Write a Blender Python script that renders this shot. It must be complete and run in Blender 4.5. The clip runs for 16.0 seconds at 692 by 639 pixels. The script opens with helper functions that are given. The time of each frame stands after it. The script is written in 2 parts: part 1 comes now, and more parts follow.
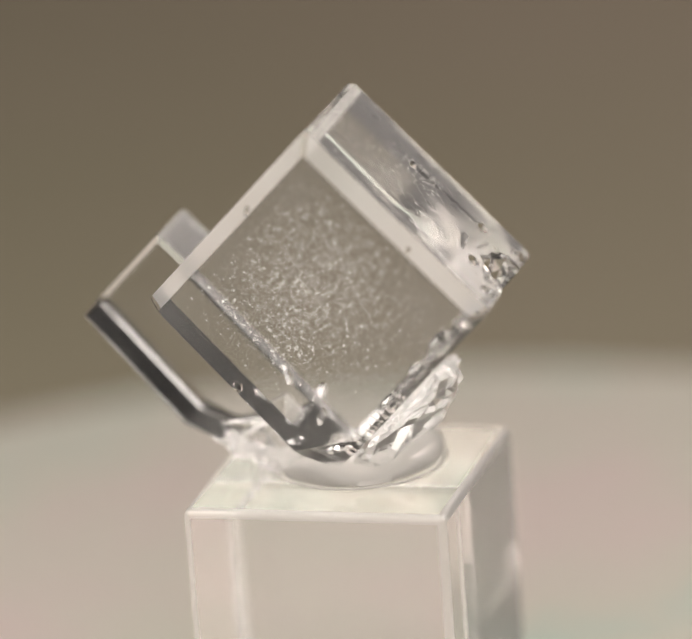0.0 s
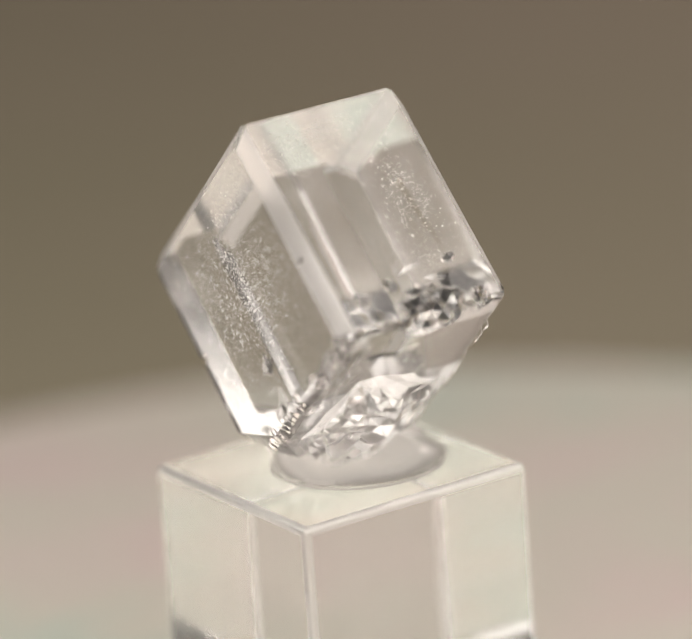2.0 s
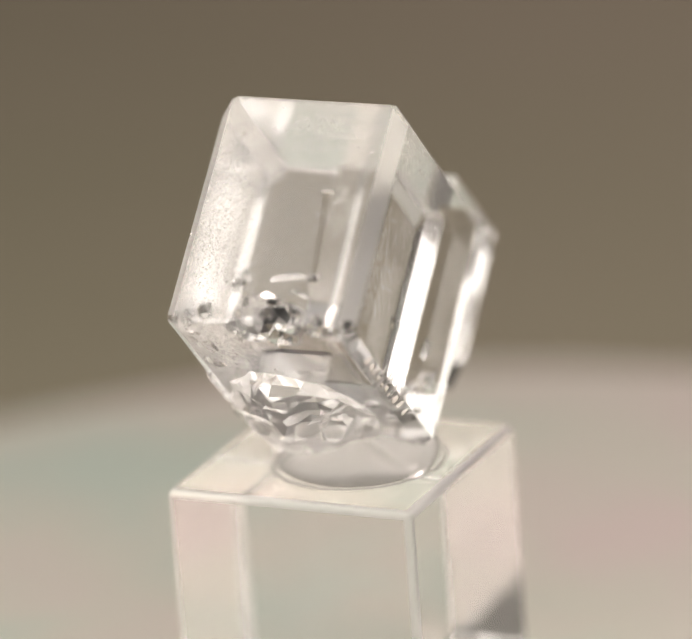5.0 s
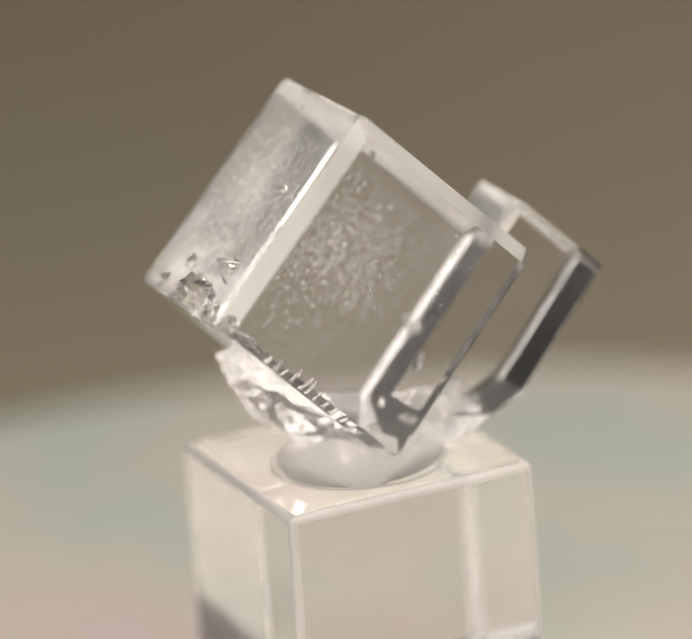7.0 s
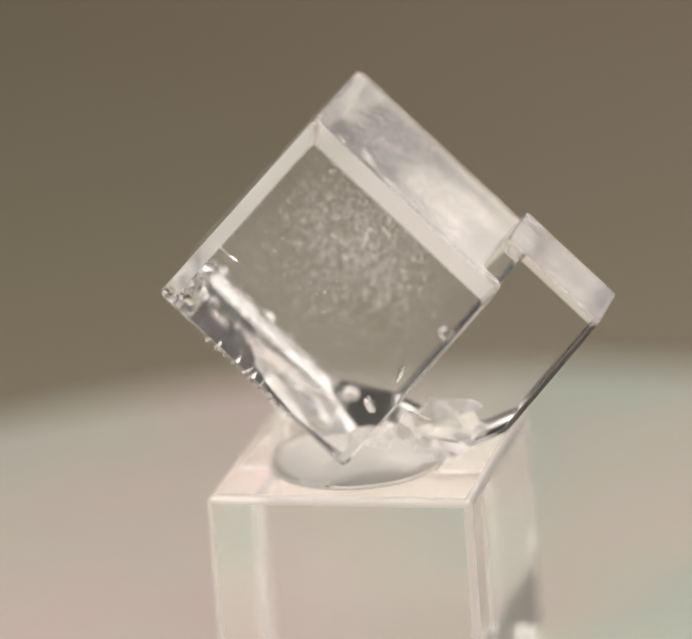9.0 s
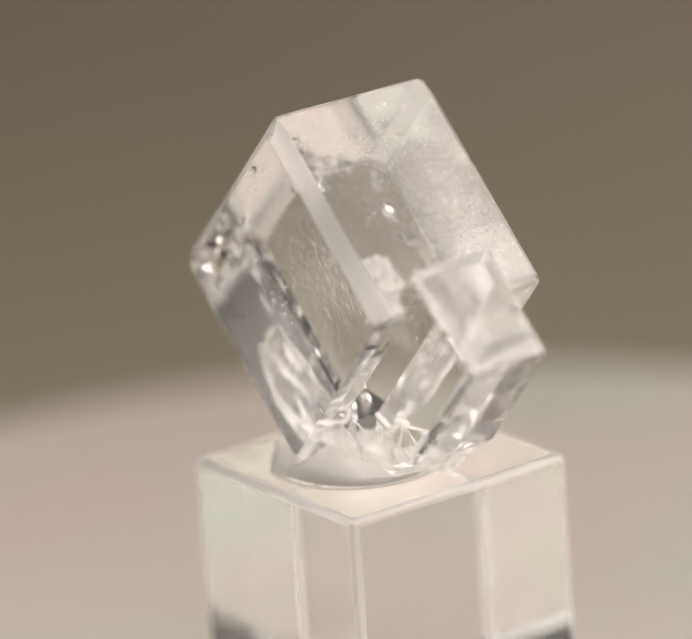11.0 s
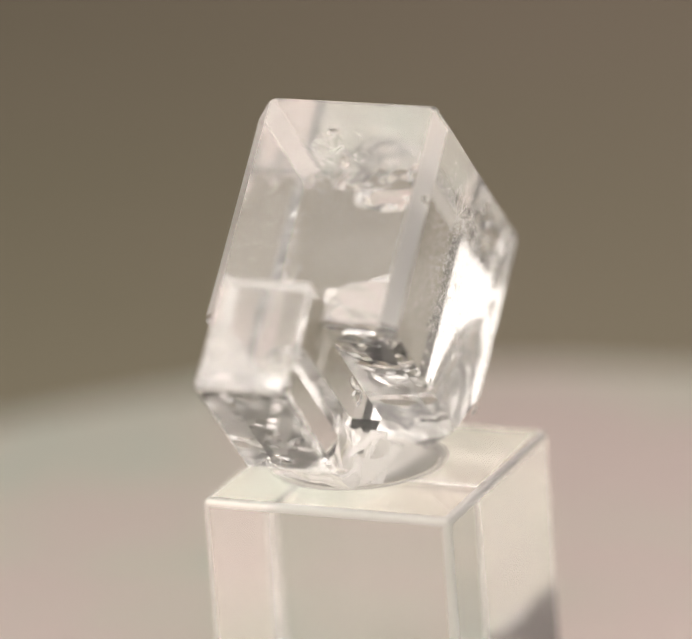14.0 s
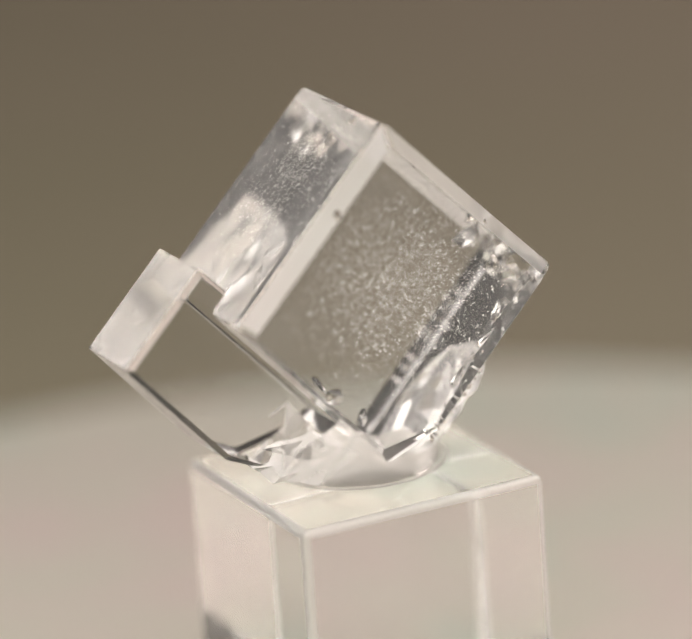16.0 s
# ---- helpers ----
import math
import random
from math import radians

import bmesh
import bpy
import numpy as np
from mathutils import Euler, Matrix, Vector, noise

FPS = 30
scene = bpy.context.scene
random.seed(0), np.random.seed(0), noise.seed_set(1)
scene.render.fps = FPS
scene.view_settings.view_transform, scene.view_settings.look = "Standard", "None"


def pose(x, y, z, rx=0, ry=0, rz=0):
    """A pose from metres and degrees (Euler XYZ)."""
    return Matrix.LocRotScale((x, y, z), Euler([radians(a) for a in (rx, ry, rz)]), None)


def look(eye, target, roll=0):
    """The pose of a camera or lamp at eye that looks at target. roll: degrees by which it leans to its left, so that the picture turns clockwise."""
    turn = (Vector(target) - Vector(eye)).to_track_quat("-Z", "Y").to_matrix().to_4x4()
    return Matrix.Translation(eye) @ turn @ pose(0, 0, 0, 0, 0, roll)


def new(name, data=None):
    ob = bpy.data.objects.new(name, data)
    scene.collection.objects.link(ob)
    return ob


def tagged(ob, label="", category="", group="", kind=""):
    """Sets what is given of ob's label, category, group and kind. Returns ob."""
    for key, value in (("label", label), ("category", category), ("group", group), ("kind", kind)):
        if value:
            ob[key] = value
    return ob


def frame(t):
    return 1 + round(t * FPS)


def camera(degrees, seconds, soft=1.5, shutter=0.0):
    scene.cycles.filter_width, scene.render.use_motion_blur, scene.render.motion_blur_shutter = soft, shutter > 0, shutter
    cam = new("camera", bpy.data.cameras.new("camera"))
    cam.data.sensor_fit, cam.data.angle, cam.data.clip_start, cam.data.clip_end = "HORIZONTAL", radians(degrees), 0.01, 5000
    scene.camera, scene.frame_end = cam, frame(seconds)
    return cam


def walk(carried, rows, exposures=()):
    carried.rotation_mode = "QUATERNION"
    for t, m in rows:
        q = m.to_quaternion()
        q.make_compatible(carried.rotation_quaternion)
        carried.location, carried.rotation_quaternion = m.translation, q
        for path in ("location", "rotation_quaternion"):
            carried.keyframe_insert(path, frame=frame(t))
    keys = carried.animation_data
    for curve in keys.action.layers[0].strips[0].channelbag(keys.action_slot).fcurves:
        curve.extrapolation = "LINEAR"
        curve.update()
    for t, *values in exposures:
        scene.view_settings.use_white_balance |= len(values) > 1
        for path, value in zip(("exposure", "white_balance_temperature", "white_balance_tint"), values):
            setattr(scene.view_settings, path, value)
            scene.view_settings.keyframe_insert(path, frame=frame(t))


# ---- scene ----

# Lens, standpoint and the standing camera
cam = camera(7.476, 16.0)
LIFT = 0.0548
PITCH = radians(18.15)
AIM = Vector((-0.00034, 0.0, LIFT)) + 0.00003 * Vector((0, math.sin(PITCH), math.cos(PITCH)))
EYE = AIM - 0.6 * Vector((0, math.cos(PITCH), -math.sin(PITCH)))
STAND = look(EYE, AIM, -4.18)
walk(cam, [(0.0, STAND), (16.0, STAND)])
cam.data.dof.use_dof = True
cam.data.dof.focus_distance = 0.592
cam.data.dof.aperture_fstop = 7.6
SPIN = -19.886  # degrees a second, seen from above clockwise

# World and lights
world = bpy.data.worlds.new("world")
scene.world = world
world.use_nodes = True
world.node_tree.nodes["Background"].inputs[0].default_value = (0.9, 0.95, 1.0, 1)
world.node_tree.nodes["Background"].inputs[1].default_value = 0.15


def area_lamp(name, eye, target, sx, sy, watts, color):
    d = bpy.data.lights.new(name, "AREA")
    d.shape, d.size, d.size_y, d.energy, d.color = "RECTANGLE", sx, sy, watts, color
    ob = new(name, d)
    ob.matrix_world = look(eye, target)
    return ob


area_lamp("overhead_panel", (-0.03, -0.36, 0.36), (-0.03, -0.36, 0), 1.00, 0.70, 4.5, (1.0, 0.925, 0.855))
area_lamp("unseen_soft_light", (-0.62, 0.22, 0.51), (0, -0.24, 0.06), 0.46, 0.36, 1.0, (1.0, 0.94, 0.84))
area_lamp("unseen_soft_light", (0.64, 0.23, 0.52), (0.30, 0.23, 0.0), 0.46, 0.30, 0.68, (1.0, 0.90, 0.84))
# added fill without a known source, brightens the paper on the right
area_lamp("unseen_soft_light", (0.54, 0.50, 0.72), (0.34, 0.46, 0.0), 0.36, 0.28, 3.0, (1.0, 0.85, 0.77))
scene.view_settings.exposure = 0.0


# Materials
def material(name):
    m = bpy.data.materials.new(name)
    m.use_nodes = True
    return m, m.node_tree.nodes, m.node_tree.links, m.node_tree.nodes["Principled BSDF"]


def noise_node(n, l, scale, detail=4, rough=0.55, coords="Object"):
    tc = n.new("ShaderNodeTexCoord")
    t = n.new("ShaderNodeTexNoise")
    t.inputs["Scale"].default_value = scale
    t.inputs["Detail"].default_value = detail
    t.inputs["Roughness"].default_value = rough
    l.new(tc.outputs[coords], t.inputs["Vector"])
    return t


def ramp_node(n, l, src, stops):
    r = n.new("ShaderNodeValToRGB")
    while len(r.color_ramp.elements) < len(stops):
        r.color_ramp.elements.new(0.5)
    for e, (p, c) in zip(r.color_ramp.elements, stops):
        e.position, e.color = p, (*c, 1)
    l.new(src, r.inputs[0])
    return r


def bump_node(n, l, b, height, strength, distance):
    bp = n.new("ShaderNodeBump")
    bp.inputs["Strength"].default_value = strength
    bp.inputs["Distance"].default_value = distance
    l.new(height, bp.inputs["Height"])
    l.new(bp.outputs[0], b.inputs["Normal"])
    return bp


def glass(name, ior, rough, color=(1, 1, 1), bump=0.0, scale=300.0, detail=3, haze=0.0, sheen_weight=0.0, even=False):
    m, n, l, b = material(name)
    b.inputs["Base Color"].default_value = (*color, 1)
    b.inputs["IOR"].default_value = ior
    b.inputs["Roughness"].default_value = rough
    # adds white at glancing angles, as an etched surface scatters
    b.inputs["Sheen Weight"].default_value = sheen_weight
    b.inputs["Sheen Roughness"].default_value = 0.45
    b.inputs["Transmission Weight"].default_value = 1 - haze
    if haze and not even:
        t = noise_node(n, l, 90, 6, 0.65)
        r = n.new("ShaderNodeMapRange")
        r.inputs["From Min"].default_value, r.inputs["From Max"].default_value = 0.3, 0.75
        r.inputs["To Min"].default_value, r.inputs["To Max"].default_value = 1 - 0.5 * haze, 1 - 1.7 * haze
        l.new(t.outputs[0], r.inputs["Value"])
        l.new(r.outputs[0], b.inputs["Transmission Weight"])
    if bump:
        t = noise_node(n, l, scale, detail)
        bump_node(n, l, b, t.outputs[0], bump, 0.0002)
    return m


M_MAIN = glass("clear_crystal", 1.434, 0.012, (0.99, 0.985, 0.98), 0.04, 260, haze=0.02)
M_SIDE = glass("clear_side_crystal", 1.434, 0.01, (0.99, 0.985, 0.98), 0.05, 320, haze=0.015)
M_BASE = glass("broken_crystal", 1.434, 0.09, (0.99, 0.985, 0.98), 0.30, 900, haze=0.23)
M_BLOCK = glass("clear_acrylic", 1.49, 0.0, (0.985, 0.98, 0.97), haze=0.04, even=True)
M_FROST = glass("frosted_bevel", 1.434, 0.32, (0.99, 0.985, 0.98), 0.10, 1600, haze=0.25, sheen_weight=0.1)
M_PIT = glass("pitted_crystal", 1.434, 0.03, (0.99, 0.985, 0.98), 0.05, 2600, 4, haze=0.085, sheen_weight=0.45)
# upper faces: beyond slight etching, the haze stands in for lamp reflections
M_ROOF = glass("hazy_crystal", 1.434, 0.04, (0.99, 0.985, 0.98), 0.05, 260, haze=0.125, sheen_weight=0.2)
M_ROOF_GLARE = glass("glare_hazed_crystal", 1.434, 0.06, (0.99, 0.985, 0.98), 0.05, 260, haze=0.14, sheen_weight=0.2)
M_SIDE_ROOF = glass("hazy_side_crystal", 1.434, 0.20, (0.99, 0.985, 0.98), 0.05, 260, haze=0.20)
# haze pales these polished edges in place of the overhead panel's reflection
M_EDGE = glass("highlit_acrylic_edge", 1.49, 0.30, (0.985, 0.98, 0.97), haze=0.25, even=True)
M_CRACK = glass("cracked_crystal", 1.434, 0.02, (0.99, 0.985, 0.98), 0.3, 700)
M_TACK = glass("clear_putty", 1.42, 0.12, (0.56, 0.55, 0.53), 0.05, 150, haze=0.48, even=True)


def matte(name, stops, scale, rough=0.6, bump=0.1, bump_scale=None):
    m, n, l, b = material(name)
    t = noise_node(n, l, scale, 5)
    r = ramp_node(n, l, t.outputs[0], stops)
    l.new(r.outputs[0], b.inputs["Base Color"])
    b.inputs["Roughness"].default_value = rough
    t2 = noise_node(n, l, bump_scale or scale * 12, 6)
    bump_node(n, l, b, t2.outputs[0], bump, 0.0005)
    return m


M_SPECK = matte("frosty_speck", [(0.3, (0.7, 0.69, 0.66)), (0.7, (0.85, 0.84, 0.82))], 500, 0.4)
M_WALL = matte("dark_paint", [(0.3, (0.026, 0.026, 0.025)), (0.7, (0.036, 0.035, 0.034))], 3, 0.9)
M_CLOTH = matte("black_cloth", [(0.3, (0.010, 0.010, 0.011)), (0.7, (0.016, 0.016, 0.017))], 60, 0.9)
M_PAPER = matte("olive_paper", [(0.35, (0.239, 0.221, 0.152)), (0.65, (0.289, 0.243, 0.195))], 2.2, 0.85, 0.05, 400)
# green and pink mottling puts the disc's iridescent sheen into its colour
M_DISC = matte("pearly_disc", [(0.36, (0.645, 0.725, 0.645)), (0.46, (0.750, 0.730, 0.645)), (0.54, (0.770, 0.715, 0.650)), (0.64, (0.800, 0.690, 0.655))], 18, 0.35, 0.03, 300)
M_DARK = matte("dark_plastic", [(0.3, (0.03, 0.03, 0.03)), (0.7, (0.05, 0.05, 0.05))], 40, 0.4)


M_DISC.node_tree.nodes["Principled BSDF"].inputs["Metallic"].default_value = 0.22


# Mesh helpers
E_AX = Vector((0.9598, -0.2807, 0))
A_AX = Vector((0.2807, 0.9598, 0))


def at(e, a, z):
    """A place on the turning stand in millimetres along the crystal's own axes, as metres."""
    v = (E_AX * e + A_AX * a) * 0.001
    return Vector((v.x, v.y, z * 0.001 + LIFT))


def part(name, bm, mat, parent=None, label="", smooth=False):
    me = bpy.data.meshes.new(name)
    bm.to_mesh(me)
    bm.free()
    return link_part(name, me, mat, parent, label, smooth)


def link_part(name, me, mat, parent=None, label="", smooth=False):
    me.materials.clear()
    me.materials.append(mat)
    for p in me.polygons:
        p.use_smooth = smooth
        p.material_index = 0
    ob = new(name, me)
    if parent:
        ob.parent = parent
    return tagged(ob, label) if label else ob


def empty(name, **tags):
    return tagged(new(name), **tags)


def inset(poly, d):
    """The polygon with its sides moved inwards, each by its own d."""
    k = len(poly)
    turn = sum(poly[i][0] * poly[(i + 1) % k][1] - poly[(i + 1) % k][0] * poly[i][1] for i in range(k))
    sign = 1 if turn > 0 else -1
    lines = []
    for i in range(k):
        (x0, y0), (x1, y1) = poly[i], poly[(i + 1) % k]
        m = math.hypot(x1 - x0, y1 - y0)
        nx, ny = -(y1 - y0) / m * sign, (x1 - x0) / m * sign
        lines.append((nx, ny, nx * x0 + ny * y0 + d[i]))
    out = []
    for i in range(k):
        a, b = lines[i - 1], lines[i]
        det = a[0] * b[1] - a[1] * b[0]
        out.append(((a[2] * b[1] - a[1] * b[2]) / det, (a[0] * b[2] - a[2] * b[0]) / det))
    return out


def nipped(poly, b):
    """The polygon with its corners taken off in three short steps."""
    out = []
    k = len(poly)
    for i in range(k):
        p, c, q = (Vector(poly[j]) for j in (i - 1, i, (i + 1) % k))
        u, v = (p - c).normalized() * b, (q - c).normalized() * b
        out += [c + u, c + (u + v) * 0.3, c + v]
    return out


def prism(section, a0, a1, chamfer=1.3, bevel=0.35, low=None, high=None):
    """A bar with the given (e, z) corners from a0 to a1 along the crystal's long axis, its ends chamfered;
    low and high give the widths of the chamfers side by side."""
    low, high = ([w / chamfer for w in ws or [chamfer] * len(section)] for ws in (low, high))
    bm = bmesh.new()
    rings = []
    for a, d, ws in ((a0, chamfer, low), (a0 + 0.06, chamfer - 0.1, low), (a0 + chamfer - 0.1, 0.06, low), (a0 + chamfer, 0, low), (a1 - chamfer, 0, high), (a1 - chamfer + 0.1, 0.06, high), (a1 - 0.06, chamfer - 0.1, high), (a1, chamfer, high)):
        rings.append([bm.verts.new(at(e, a, z)) for e, z in nipped(inset(section, [d * w for w in ws]), bevel)])
    k = len(rings[0])
    for r, q in zip(rings, rings[1:]):
        for i in range(k):
            j = (i + 1) % k
            bm.faces.new((r[i], r[j], q[j], q[i]))
    bm.faces.new(rings[0])
    bm.faces.new(rings[-1])
    bmesh.ops.recalc_face_normals(bm, faces=bm.faces)
    return bm


def cut(bm, point, normal):
    """Breaks off what lies beyond a plane and closes the wound."""
    g = bm.verts[:] + bm.edges[:] + bm.faces[:]
    r = bmesh.ops.bisect_plane(bm, geom=g, plane_co=point, plane_no=normal, clear_outer=True)
    edges = [x for x in r["geom_cut"] if isinstance(x, bmesh.types.BMEdge)]
    bmesh.ops.contextual_create(bm, geom=edges)


def lump(points, seed, rough=0.0006, cuts=2):
    """A broken chunk: the hull of a few corners, with shattered facets."""
    rnd = random.Random(seed)
    bm = bmesh.new()
    for p in points:
        bm.verts.new(at(*p))
    r = bmesh.ops.convex_hull(bm, input=bm.verts[:])
    bmesh.ops.delete(bm, geom=list({v for v in r["geom_interior"] if isinstance(v, bmesh.types.BMVert)}), context="VERTS")
    bmesh.ops.subdivide_edges(bm, edges=bm.edges[:], cuts=cuts, use_grid_fill=True)
    bmesh.ops.triangulate(bm, faces=bm.faces[:])
    for v in bm.verts:
        v.co += Vector((rnd.gauss(0, 1), rnd.gauss(0, 1), rnd.gauss(0, 1))) * rough
    bmesh.ops.recalc_face_normals(bm, faces=bm.faces)
    return bm


def union(pieces, chips):
    """Grows closed meshes together and breaks chips out; each face keeps the number of the piece it came from."""
    obs = []
    every = pieces + [chips]
    slots = [bpy.data.materials.new("slot") for _ in every]
    for i, bm in enumerate(every):
        me = bpy.data.meshes.new("piece")
        bm.to_mesh(me)
        bm.free()
        for s in slots:
            me.materials.append(s)
        for p in me.polygons:
            p.material_index = i
        obs.append(new("piece", me))
    for o in obs[1:]:
        md = obs[0].modifiers.new("grow", "BOOLEAN")
        md.operation, md.solver, md.object = "DIFFERENCE" if o is obs[-1] else "UNION", "EXACT", o
    bpy.context.view_layer.update()
    me = bpy.data.meshes.new_from_object(obs[0].evaluated_get(bpy.context.evaluated_depsgraph_get()))
    for o in obs:
        bpy.data.objects.remove(o)
    for s in slots:
        bpy.data.materials.remove(s)
    return me


def picked(me, wanted):
    """The faces of a mesh for which wanted() holds, as a mesh of their own."""
    bm = bmesh.new()
    bm.from_mesh(me)
    bm.normal_update()
    bmesh.ops.delete(bm, geom=[f for f in bm.faces if not wanted(f)], context="FACES")
    return bm


# Room and table
def slab(name, lo, hi, mat, **tags):
    bm = bmesh.new()
    bmesh.ops.create_cube(bm, size=1)
    for v in bm.verts:
        v.co = Vector([l + (h - l) * (c + 0.5) for l, h, c in zip(lo, hi, v.co)])
    return tagged(part(name, bm, mat), kind="structure", **tags)


slab("floor", (-2, -2, -0.85), (2, 2, -0.75), M_WALL, label="plain dark grey room floor", category="floor")
slab("wall_north", (-2, 2, -0.75), (2, 2.1, 1.75), M_WALL, label="plain dark painted wall", category="wall")
slab("wall_south", (-2, -2.1, -0.75), (2, -2, 1.75), M_WALL, label="plain dark painted wall", category="wall")
slab("wall_west", (-2.1, -2, -0.75), (-2, 2, 1.75), M_WALL, label="plain dark painted wall", category="wall")
slab("wall_east", (2, -2, -0.75), (2.1, 2, 1.75), M_WALL, label="plain dark painted wall", category="wall")
slab("ceiling", (-2, -2, 1.75), (2, 2, 1.85), M_WALL, label="plain dark painted ceiling", category="ceiling")
TABLE = slab("table", (-0.7, -0.8, -0.75), (0.7, 1.0, -0.004), M_WALL, label="plain dark table under the backdrop paper", category="table")


def sheet(name, y0, y1, mat, label, category):
    """A thin sheet lying on the table, its edges a little soft."""
    bm = bmesh.new()
    bmesh.ops.create_cube(bm, size=1)
    for v in bm.verts:
        v.co = Vector((v.co.x * 1.3, (y0 + y1) / 2 + v.co.y * (y1 - y0), -0.002 + v.co.z * 0.004))
    bmesh.ops.bevel(bm, geom=bm.edges[:], offset=0.0006, segments=2, affect="EDGES")
    return tagged(part(name, bm, mat), label, category, kind="structure")


sheet("backdrop", -0.040, 0.56, M_PAPER, "plain olive grey paper lying on the table, out of focus", "backdrop")
# out of view, added so the crystal refracts a dark foreground
sheet("unseen_dark_cloth", -0.75, -0.041, M_CLOTH, "unseen black cloth, added to darken what the crystal refracts", "cloth")


# Turntable
def lathe(profile, steps=96):
    bm = bmesh.new()
    rings = [[bm.verts.new((r * math.cos(2 * math.pi * k / steps), r * math.sin(2 * math.pi * k / steps), z)) for k in range(steps)] for r, z in profile]
    for r, q in zip(rings, rings[1:]):
        for k in range(steps):
            j = (k + 1) % steps
            bm.faces.new((r[k], r[j], q[j], q[k]))
    bm.faces.new(list(reversed(rings[0])))
    bm.faces.new(rings[-1])
    bmesh.ops.recalc_face_normals(bm, faces=bm.faces)
    return bm


TOP = 0.0100  # the disc's upper face
turntable = empty("turntable", label="round pearly turntable disc on a dark plastic foot", category="turntable")
part("disc", lathe([(0.1100, TOP - 0.006), (0.1145, TOP - 0.005), (0.1150, TOP - 0.003), (0.1147, TOP - 0.0008), (0.1140, TOP)]), M_DISC, turntable, "pearly disc with a faint pastel sheen mottled into its colour")
part("foot", lathe([(0.098, 0.0006), (0.099, 0.001), (0.099, TOP - 0.0063), (0.097, TOP - 0.0061)]), M_DARK, turntable, "dark plastic foot")

# Acrylic block
block = empty("display_block", label="square clear acrylic display block on the turntable", category="block")
CORNERS = ((-15.95, -17.65), (14.45, -17.65), (14.85, 12.95), (-15.95, 12.65))


def block_mesh():
    bm = bmesh.new()
    lo = [bm.verts.new((*at(e, a, 0).xy, TOP + 0.00015)) for e, a in CORNERS]
    hi = [bm.verts.new((*at(e, a, 0).xy, LIFT - 0.0169)) for e, a in CORNERS]
    bm.faces.new(list(reversed(lo)))
    bm.faces.new(hi)
    for i in range(4):
        j = (i + 1) % 4
        bm.faces.new((lo[i], lo[j], hi[j], hi[i]))
    bmesh.ops.bevel(bm, geom=bm.edges[:], offset=0.0009, segments=5, affect="EDGES", profile=0.5)
    return bm


for side in range(6):
    bm = block_mesh()
    wide = sorted(bm.faces, key=lambda f: -f.calc_area())[:6]
    wide.sort(key=lambda f: (round(f.calc_center_median().z, 4), round(f.calc_center_median().x, 4), f.calc_center_median().y))
    bmesh.ops.delete(bm, geom=[f for f in bm.faces if f != wide[side]], context="FACES")
    part("polished_face", bm, M_BLOCK, block)
def is_low(f):
    return f.calc_center_median().z < TOP + 0.0015


for low, mat, text in ((False, M_EDGE, "softly rounded edges, paled to stand for reflected light"), (True, M_BLOCK, "clear rounded lower edge")):
    bm = block_mesh()
    bmesh.ops.delete(bm, geom=[f for f in bm.faces if f.calc_area() > 1e-4 or is_low(f) != low], context="FACES")
    part("rounded_edge", bm, mat, block, text, smooth=True)

# Putty
tack = empty("mounting_putty", label="translucent whitish blob of mounting putty between crystal and block", category="putty")


def tack_mesh():
    prof = [(9.2, -16.87), (9.65, -16.55), (9.7, -16.1), (9.3, -15.4), (8.4, -14.8), (6.8, -14.2), (4.8, -13.7), (2.8, -13.4), (0.4, -13.3)]
    bm = lathe([(r * 0.001, z * 0.001 + LIFT) for r, z in prof], 64)
    for v in bm.verts:
        w = math.atan2(v.co.y, v.co.x)
        s = 1 + 0.02 * math.sin(2 * w + 1) + 0.015 * math.sin(3 * w + 0.5)
        v.co.x *= s
        v.co.y *= s
        if v.co.z > LIFT - 0.0165:
            v.co.z += 0.0006 * math.sin(3 * w + 2) + 0.0004 * math.sin(5 * w)
    return bm


part("blob", tack_mesh(), M_TACK, tack, smooth=True)
skirt = lathe([(r * 0.001, z * 0.001 + LIFT) for r, z in ((9.75, -16.88), (10.15, -16.87), (10.05, -16.80), (9.7, -16.70), (9.62, -16.80))], 64)
bmesh.ops.delete(skirt, geom=[f for f in skirt.faces if len(f.verts) > 8], context="FACES_ONLY")
part("skirt", skirt, M_TACK, tack, "thin spread rim of the putty", smooth=True)

# Crystal
crystal = empty("crystal_specimen", label="clear colourless cubic crystal with a smaller crystal grown on its side", category="crystal")


def main_mesh():
    bm = prism([(0.1, 26.0), (19.8, 5.5), (-0.2, -15.1), (-19.5, 6.2)], -13.8, 9.2, 1.6, 0.6, (1.7, 0.9, 0.4, 1.7), (1.7, 1.1, 0.4, 1.7))
    for s_a, end in ((-1, -13.8), (1, 9.2)):
        for size, tilt in ((2.6, 2.0), (2.1, 1.1)):
            cut(bm, at(0.1, end - s_a * size, 26.0), (A_AX * s_a + Vector((0, 0, tilt))).normalized())
    cut(bm, at(-2.7, -13.5, -11), (E_AX * 0.15 + A_AX * -0.62 + Vector((0, 0, -0.77))).normalized())
    cut(bm, at(18.7, 9.0, 5.4), (A_AX * 0.6 + E_AX * 0.8).normalized())
    return bm


def side_mesh():
    return prism([(-20.3, 11.4), (-30.0, 1.6), (-18.8, -11.3), (-14.6, -13.2), (-8.5, -12), (-2.5, -9), (-8, -1)], -5.5, 5.7, 0.6, 0.2)


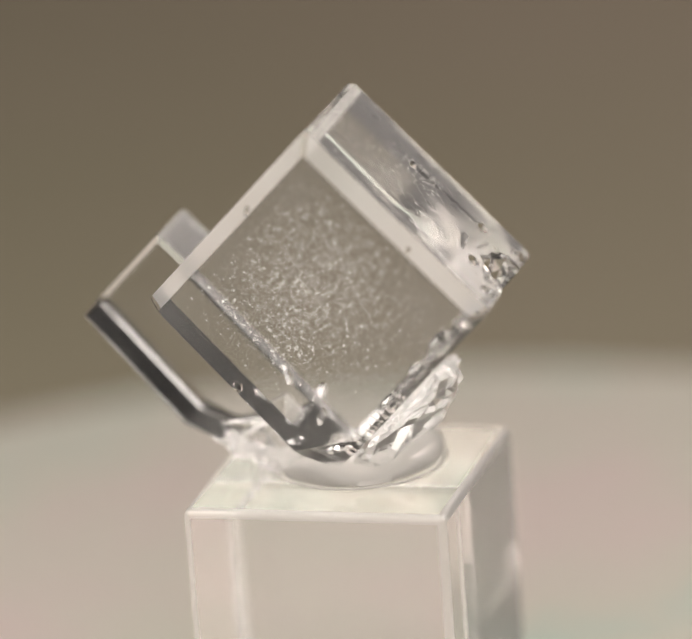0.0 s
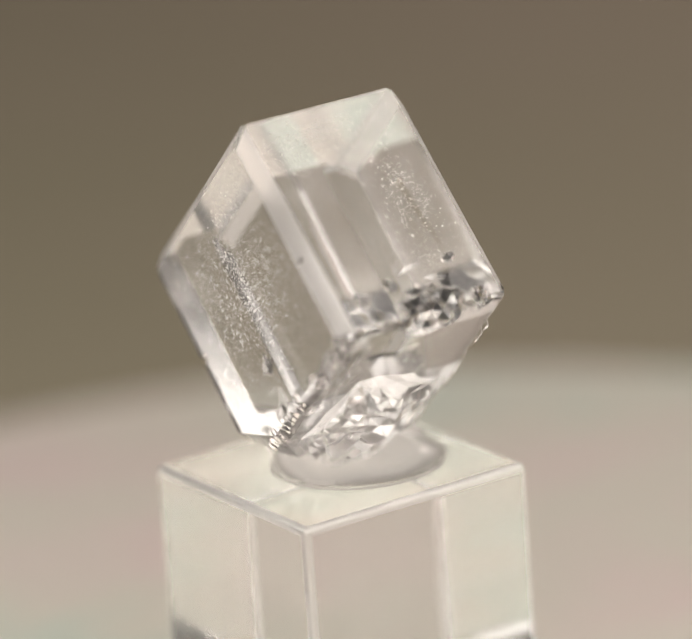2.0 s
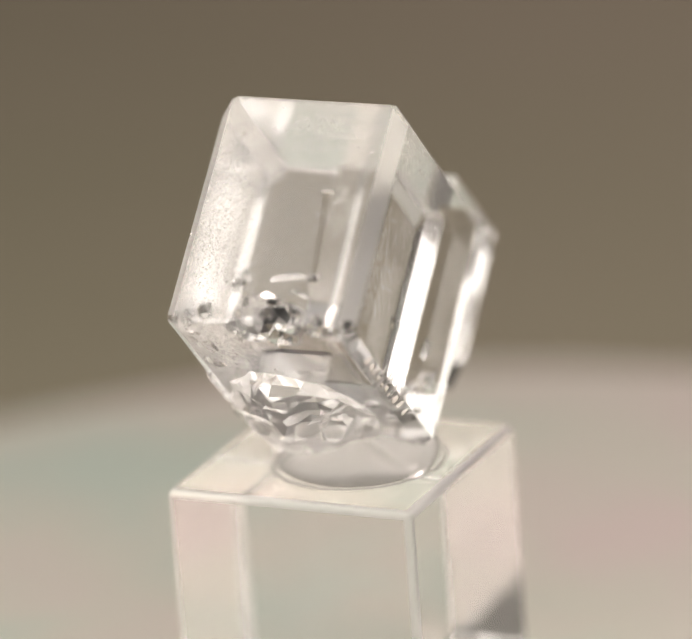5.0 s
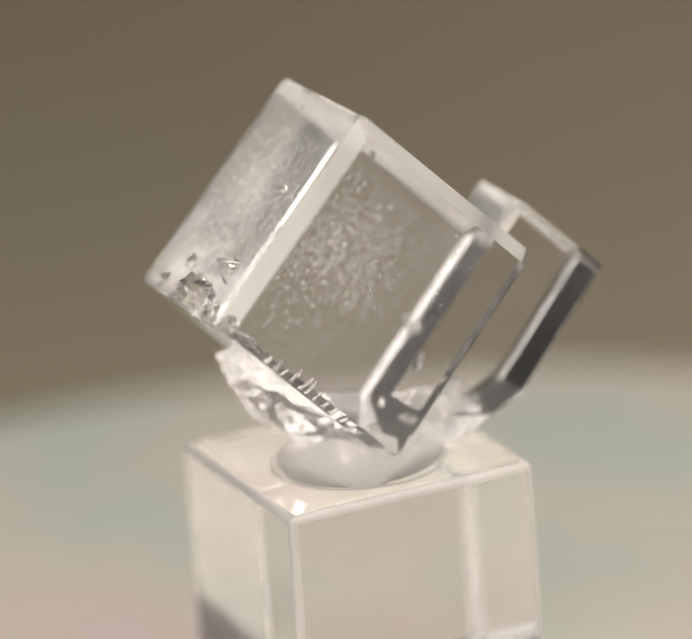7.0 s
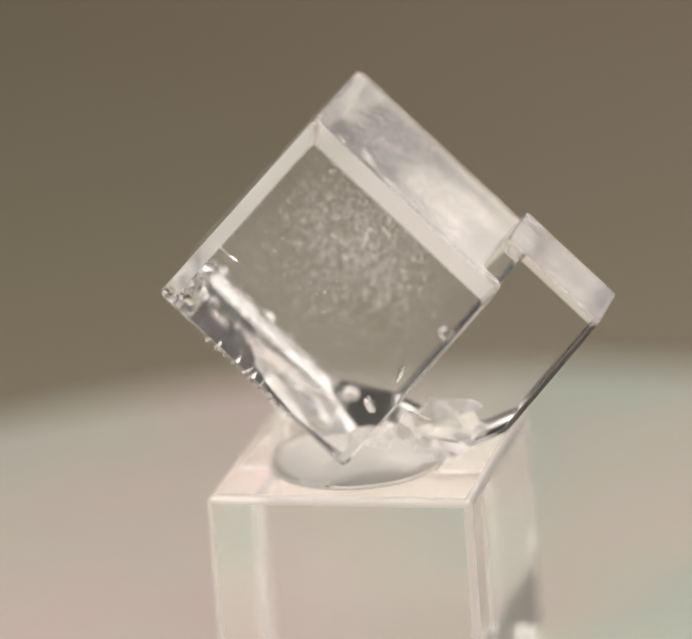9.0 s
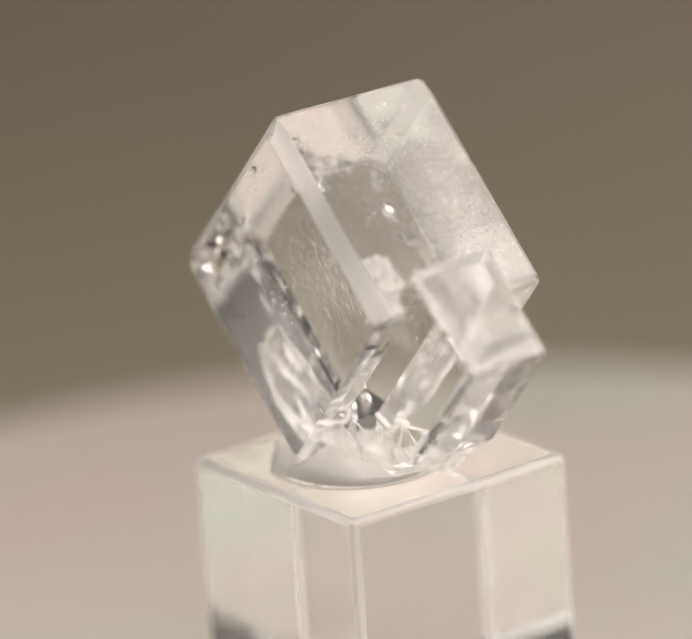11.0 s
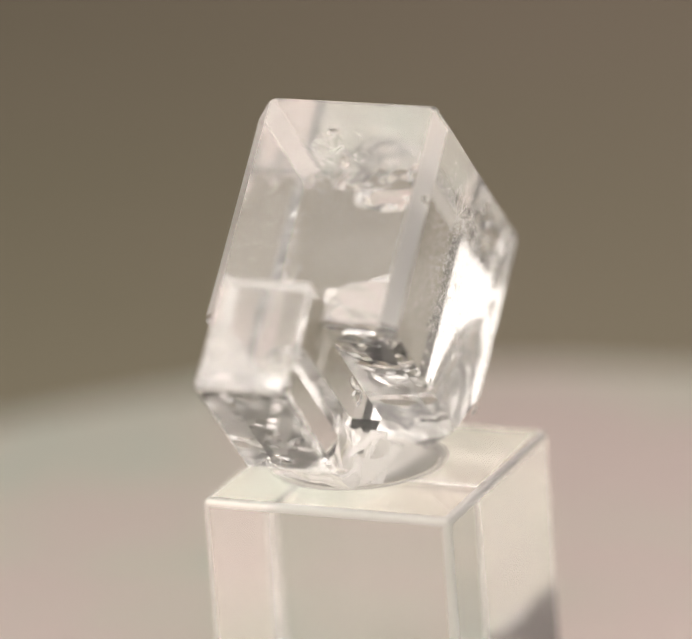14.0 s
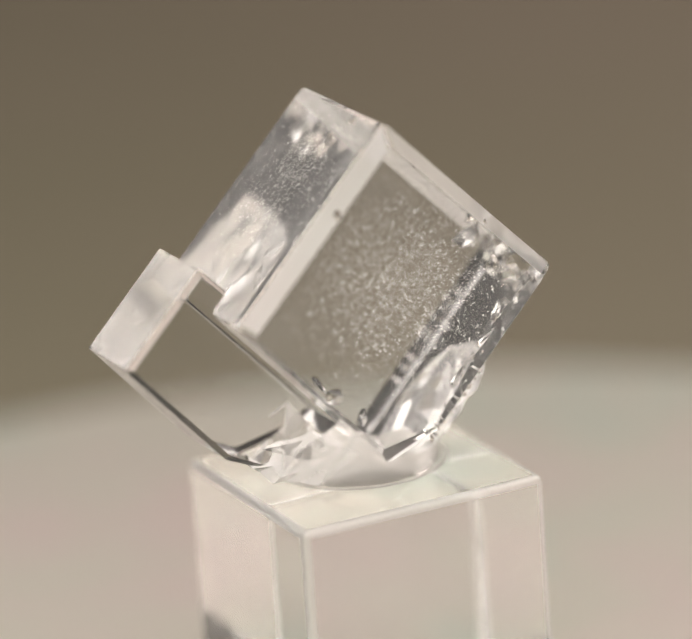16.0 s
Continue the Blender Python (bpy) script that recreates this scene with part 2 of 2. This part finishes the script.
def heel_mesh():
    pts = [(-17, -4.5, -11), (-16, 4, -11), (-13.5, -5, -15.2), (-12, 4.5, -15), (-7, -6.5, -16.5), (-6, 5, -16.4), (-2, -6.5, -14.5), (-2, 5, -14), (-8, -7.5, -10), (-8, 6, -9)]
    return lump(pts, 8, 0.0003, 3)


def base_mesh():
    pts = [(13, -9, -4), (14, -4, -4.5), (11, 4, -5.5), (2, 6, -11), (10.5, -10.5, -7.5), (12, -3, -9), (9, 2.5, -9.5), (6, -7.5, -14.2), (3, -10.5, -11.5), (0, -5, -16.4), (3.5, -2, -16.4), (-3, 3, -15.8), (8, -4, -1), (2, -4, -6)]
    return lump(pts, 5, 0.00024, 4)


BITES = [((18.3, -1.2, 5.3), (3.2, 4.2, 3.5)), ((16.6, -5.2, 9.2), (1.0, 1.1, 1.1)), ((18.7, -8.7, 6.4), (1.3, 0.9, 1.2)), ((18.9, 5.0, 5.6), (1.5, 1.1, 1.5)), ((18.9, 8.9, 5.6), (1.4, 1.2, 1.6)),
         ((15.4, -13.9, 0.6), (0.9, 0.8, 1.1)), ((13.0, -13.8, -1.6), (1.2, 0.9, 0.9)), ((2.0, -12.9, -11.0), (1.4, 1.4, 1.0)), ((6.2, 9.4, 19.4), (0.8, 0.5, 0.6)), ((-9.6, -13.6, -3.6), (0.7, 0.6, 0.9)), ((-18.9, 8.6, 4.4), (1.0, 0.9, 1.2)),
         ((0.3, 4.0, 26.0), (0.7, 0.9, 0.35)), ((-7.0, -13.5, 17.2), (0.5, 0.5, 0.8)), ((11.4, -13.6, 13.0), (0.5, 0.5, 0.7)), ((15.2, 3.4, 9.9), (0.9, 1.0, 0.9)), ((8.0, 2.4, 17.6), (0.5, 0.9, 0.5))]


def nearest_bite(p):
    return min(range(len(BITES)), key=lambda i: (at(*BITES[i][0]) - p).length / max(BITES[i][1]))


def chips_mesh():
    """All that has been knocked off the edges."""
    bm = bmesh.new()
    rnd = random.Random(21)
    frame_of = Matrix((E_AX, A_AX, Vector((0, 0, 1)))).transposed()
    for c, size in BITES:
        ball = bmesh.ops.create_icosphere(bm, subdivisions=3 if max(size) > 1.4 else 1, radius=1)
        for v in ball["verts"]:
            w = math.atan2(v.co.y, v.co.z)
            d = v.co * (rnd.uniform(0.85, 1.15) + (0.07 * math.sin(7 * w + 3 * v.co.x) if max(size) > 1.4 else 0))
            v.co = at(*c) + frame_of @ Vector([x * y * 0.001 for x, y in zip(d, size)])
    return bm


WHOLE = union([main_mesh(), side_mesh(), base_mesh(), heel_mesh()], chips_mesh())


def lean(f):
    return f.normal.dot(A_AX)


def is_bevel(f):
    return f.material_index == 0 and f.normal.z > 0 and 0.5 < abs(lean(f)) < 0.88 and abs(f.normal.z) < 0.75 and f.calc_area() > 3e-6


def is_upper(f):
    return f.material_index == 0 and f.normal.z > 0.6 and abs(lean(f)) < 0.1 and f.calc_area() > 2e-5


def is_side_upper(f):
    return f.material_index == 1 and f.normal.z > 0.6 and abs(lean(f)) < 0.1 and f.calc_area() > 1e-5


def is_pitted(f):
    return f.material_index == 0 and lean(f) < -0.99


MAIN = part("main_crystal", picked(WHOLE, lambda f: f.material_index == 0 and not is_bevel(f) and not is_upper(f) and not is_pitted(f)), M_MAIN, crystal, "large clear cube of the crystal")
part("pitted_face", picked(WHOLE, is_pitted), M_PIT, MAIN, "finely pitted clear face")
for s_a in (-1, 1):
    for s_e in (-1, 1):
        part("bevel", picked(WHOLE, lambda f: is_bevel(f) and lean(f) * s_a > 0 and f.normal.dot(E_AX) * s_e > 0), M_FROST, MAIN, "frosted bevel along the crystal's edge")
for s_e in (-1, 1):
    part("upper_face", picked(WHOLE, lambda f: is_upper(f) and f.normal.dot(E_AX) * s_e > 0), M_ROOF_GLARE if s_e > 0 else M_ROOF, MAIN, "upper face, its haze partly standing for lamp reflections")
SIDE = part("side_crystal", picked(WHOLE, lambda f: f.material_index == 1 and not is_side_upper(f)), M_SIDE, crystal, "small clear block grown on the side")
part("side_upper_face", picked(WHOLE, is_side_upper), M_SIDE_ROOF, SIDE, "faintly upper face, its haze partly standing for lamp reflections of the small crystal")
part("broken_base", picked(WHOLE, lambda f: f.material_index == 2), M_BASE, crystal, "shattered clear base")
part("broken_heel", picked(WHOLE, lambda f: f.material_index == 3), M_BASE, crystal, "broken clear heel under the small crystal")
for k, (c, size) in enumerate(BITES):
    bm = picked(WHOLE, lambda f: f.material_index == 4 and nearest_bite(f.calc_center_median()) == k)
    if bm.faces:
        part("chip", bm, M_CRACK, MAIN, "glassy chip knocked out of an edge")
    else:
        bm.free()


def shell(place, size, tilt, seed, rough=0.25, level=2):
    """A closed jagged crack: its faces look into the hollow, as those of an air gap in the crystal do."""
    bm = bmesh.new()
    bmesh.ops.create_icosphere(bm, subdivisions=level, radius=1)
    rnd = random.Random(seed)
    turn = Matrix((E_AX, A_AX, Vector((0, 0, 1)))).transposed().to_4x4() @ Euler([radians(x) for x in tilt]).to_matrix().to_4x4()
    for v in bm.verts:
        c = v.co * (1 + rnd.uniform(-rough, rough))
        c = Vector((c.x * size[0], c.y * size[1], c.z * size[2])) * 0.001
        v.co = at(*place) + turn @ c
    bmesh.ops.reverse_faces(bm, faces=bm.faces[:])
    return bm


CRACKS = (((13.0, -1.0, 8.6), (0.25, 2.4, 1.5), (0, 48, 20)), ((14.6, 1.6, 7.4), (0.2, 1.8, 1.0), (10, 40, -25)), ((13.2, -10.6, 1.6), (0.5, 1.0, 1.6), (0, 40, 25)), ((10.6, -11.4, -1.4), (0.4, 1.0, 1.4), (0, 50, -20)),
          ((-6.5, 1.0, -5.4), (0.4, 2.0, 1.3), (0, -30, 0)), ((-3.4, 4.6, -8.2), (0.4, 1.5, 1.1), (10, 30, 40)), ((-2.2, -2.0, -9.4), (0.5, 1.6, 1.0), (30, 10, 0)), ((7.2, -10.8, -5.4), (0.4, 0.9, 1.4), (0, 45, 30)))
SHARDS = random.Random(33)
for k in range(5):
    e, a = SHARDS.uniform(14.0, 17.0), SHARDS.uniform(-12.4, -10.8)
    CRACKS += (((e, a, 5.5 - (19.8 - e) * 1.03 + SHARDS.uniform(1.3, 3.2)), (0.2, SHARDS.uniform(0.4, 1.0), SHARDS.uniform(0.4, 1.1)), [SHARDS.uniform(-60, 60) for _ in range(3)]),)
for k, (place, size, tilt) in enumerate(CRACKS):
    part("crack", shell(place, size, tilt, 40 + k, 0.35, 1), M_CRACK, MAIN, "jagged internal crack")


def ridge(e, out, seed):
    """One sharp rib across the lower bevelled edge of an end face."""
    rnd = random.Random(seed)
    z = 5.5 - (19.8 - e) * 1.03
    end = -13.8 if out < 0 else 9.2
    reach = rnd.uniform(0.7, 1.5)
    inner, outer = at(e - reach, end + 0.02 * out, z + reach), at(e - 0.1, end - out * rnd.uniform(0.6, 1.0), z + 0.1)
    along = (E_AX * 0.7 + Vector((0, 0, 0.72))) * 0.001 * rnd.uniform(0.18, 0.42)
    slant = along * rnd.uniform(-0.8, 0.8)
    rise = (E_AX * 0.5 + A_AX * 0.7 * out + Vector((0, 0, -0.5))) * 0.001 * rnd.uniform(0.2, 0.5)
    bm = bmesh.new()
    for v in (inner + slant - along * 0.4, inner + slant + along * 0.4, outer - along, outer + along, inner.lerp(outer, 0.35) + rise + slant * 0.5, inner.lerp(outer, 0.8) + rise * 0.9):
        bm.verts.new(v)
    bmesh.ops.convex_hull(bm, input=bm.verts[:])
    bmesh.ops.recalc_face_normals(bm, faces=bm.faces)
    return bm


for out, first, last, count in ((-1, 9.6, 3.0, 11), (1, 14.5, 6.0, 10)):
    for k in range(count):
        e = first + (last - first) * k / (count - 1) + random.uniform(-0.2, 0.2)
        part("rib", ridge(e, out, 70 + k + (30 if out > 0 else 0)), M_CRACK, MAIN, "sharp rib on the crystal's worn edge")


def flakes(count, seed, spread, place_of, size):
    """Fine specks scattered in a veil inside the crystal."""
    rnd = random.Random(seed)
    verts, faces = [], []
    for _ in range(count):
        u, v = rnd.gauss(0, spread[0]), rnd.gauss(0, spread[1])
        c = place_of(u, v, rnd.random())
        if c is None:
            continue
        r = rnd.uniform(*size) * 0.001 * (2.1 if rnd.random() < 0.12 else 1)
        n = len(verts)
        for _k in range(4):
            verts.append(c + Vector((rnd.gauss(0, 1), rnd.gauss(0, 1), rnd.gauss(0, 1))).normalized() * r)
        faces += [(n, n + 1, n + 2), (n, n + 2, n + 3), (n, n + 3, n + 1), (n + 1, n + 3, n + 2)]
    me = bpy.data.meshes.new("specks")
    me.from_pydata(verts, [], faces)
    return me


def in_section(e, z, margin=0.9):
    return abs(e - 0.1) / (19.4 - margin) + abs(z - 5.6) / (20.4 - margin) < 1 - margin / 20


def south_veil(u, v, h):
    e, z = u - 0.5, 7.5 + v
    return at(e, -13.4 + 2.2 * h * h, z) if in_section(e, z, 2.2) else None


def north_veil(u, v, h):
    e, z = u - 1.0, 9.0 + v
    return at(e, 8.8 - 3.0 * h, z) if in_section(e, z, 2.2) else None


def flank_veil(u, v, h):
    f = 0.62 + v
    if not 0.3 < f < 0.97 or not -13 < u - 10.5 < -4:
        return None
    return at(19.4 * f - 0.3 - 0.5 * h, u - 10.5, -14.6 + 20.2 * f + 0.3 + 0.6 * h)


def roof_veil(u, v, h):
    f = 0.42 + v
    if not 0.05 < f < 0.85 or not -12 < u - 2.5 < 8:
        return None
    return at(0.1 - 19.0 * f + 0.7 * (0.3 + h), u - 2.5, 25.6 - 19.6 * f - 0.7 * (0.3 + h))


def wisp_veil(u, v, h):
    """A looping thread of specks."""
    r = 1.7 + 0.6 * math.sin(2.3 * u) + 4 * v
    f = 0.44 + 0.055 * r * math.sin(u)
    return at(19.0 * f - 0.8, 3.0 + r * math.cos(u), 25.6 - 19.8 * f - 1.0)


def cloud_veil(u, v, h):
    f = 0.24 + v + 0.03 * math.sin(2.2 * u)
    if not 0.05 < f < 0.5:
        return None
    return at(0.1 - 19.0 * f + 0.7 * (0.3 + h), u - 1.2, 25.4 - 19.6 * f - 0.7 * (0.3 + h))


link_part("specks", flakes(1500, 15, (2.4, 0.07), cloud_veil, (0.03, 0.07)), M_SPECK, MAIN, "milky cloud of fine specks")["kind"] = "stuff"
link_part("specks", flakes(520, 14, (1.7, 0.13), wisp_veil, (0.03, 0.09)), M_SPECK, MAIN, "fine frosty specks")["kind"] = "stuff"
link_part("specks", flakes(8500, 11, (5.8, 5.6), south_veil, (0.03, 0.12)), M_SPECK, MAIN, "fine frosty specks")["kind"] = "stuff"
link_part("specks", flakes(520, 16, (2.6, 0.2), flank_veil, (0.06, 0.22)), M_CRACK, MAIN, "crushed glassy splinters")["kind"] = "stuff"
link_part("specks", flakes(800, 12, (5.0, 4.0), north_veil, (0.03, 0.10)), M_SPECK, MAIN, "fine frosty specks")["kind"] = "stuff"
link_part("specks", flakes(1300, 13, (4.8, 0.2), roof_veil, (0.03, 0.10)), M_SPECK, MAIN, "fine frosty specks")["kind"] = "stuff"

for thing in (block, tack, crystal):
    for ob in thing.children_recursive:
        ob.visible_shadow = False


def motions():
    rows = [(0.5 * i, pose(0, 0, 0, 0, 0, SPIN * 0.5 * i)) for i in range(33)]
    for thing in (turntable, block, tack, crystal):
        walk(thing, rows)


motions()
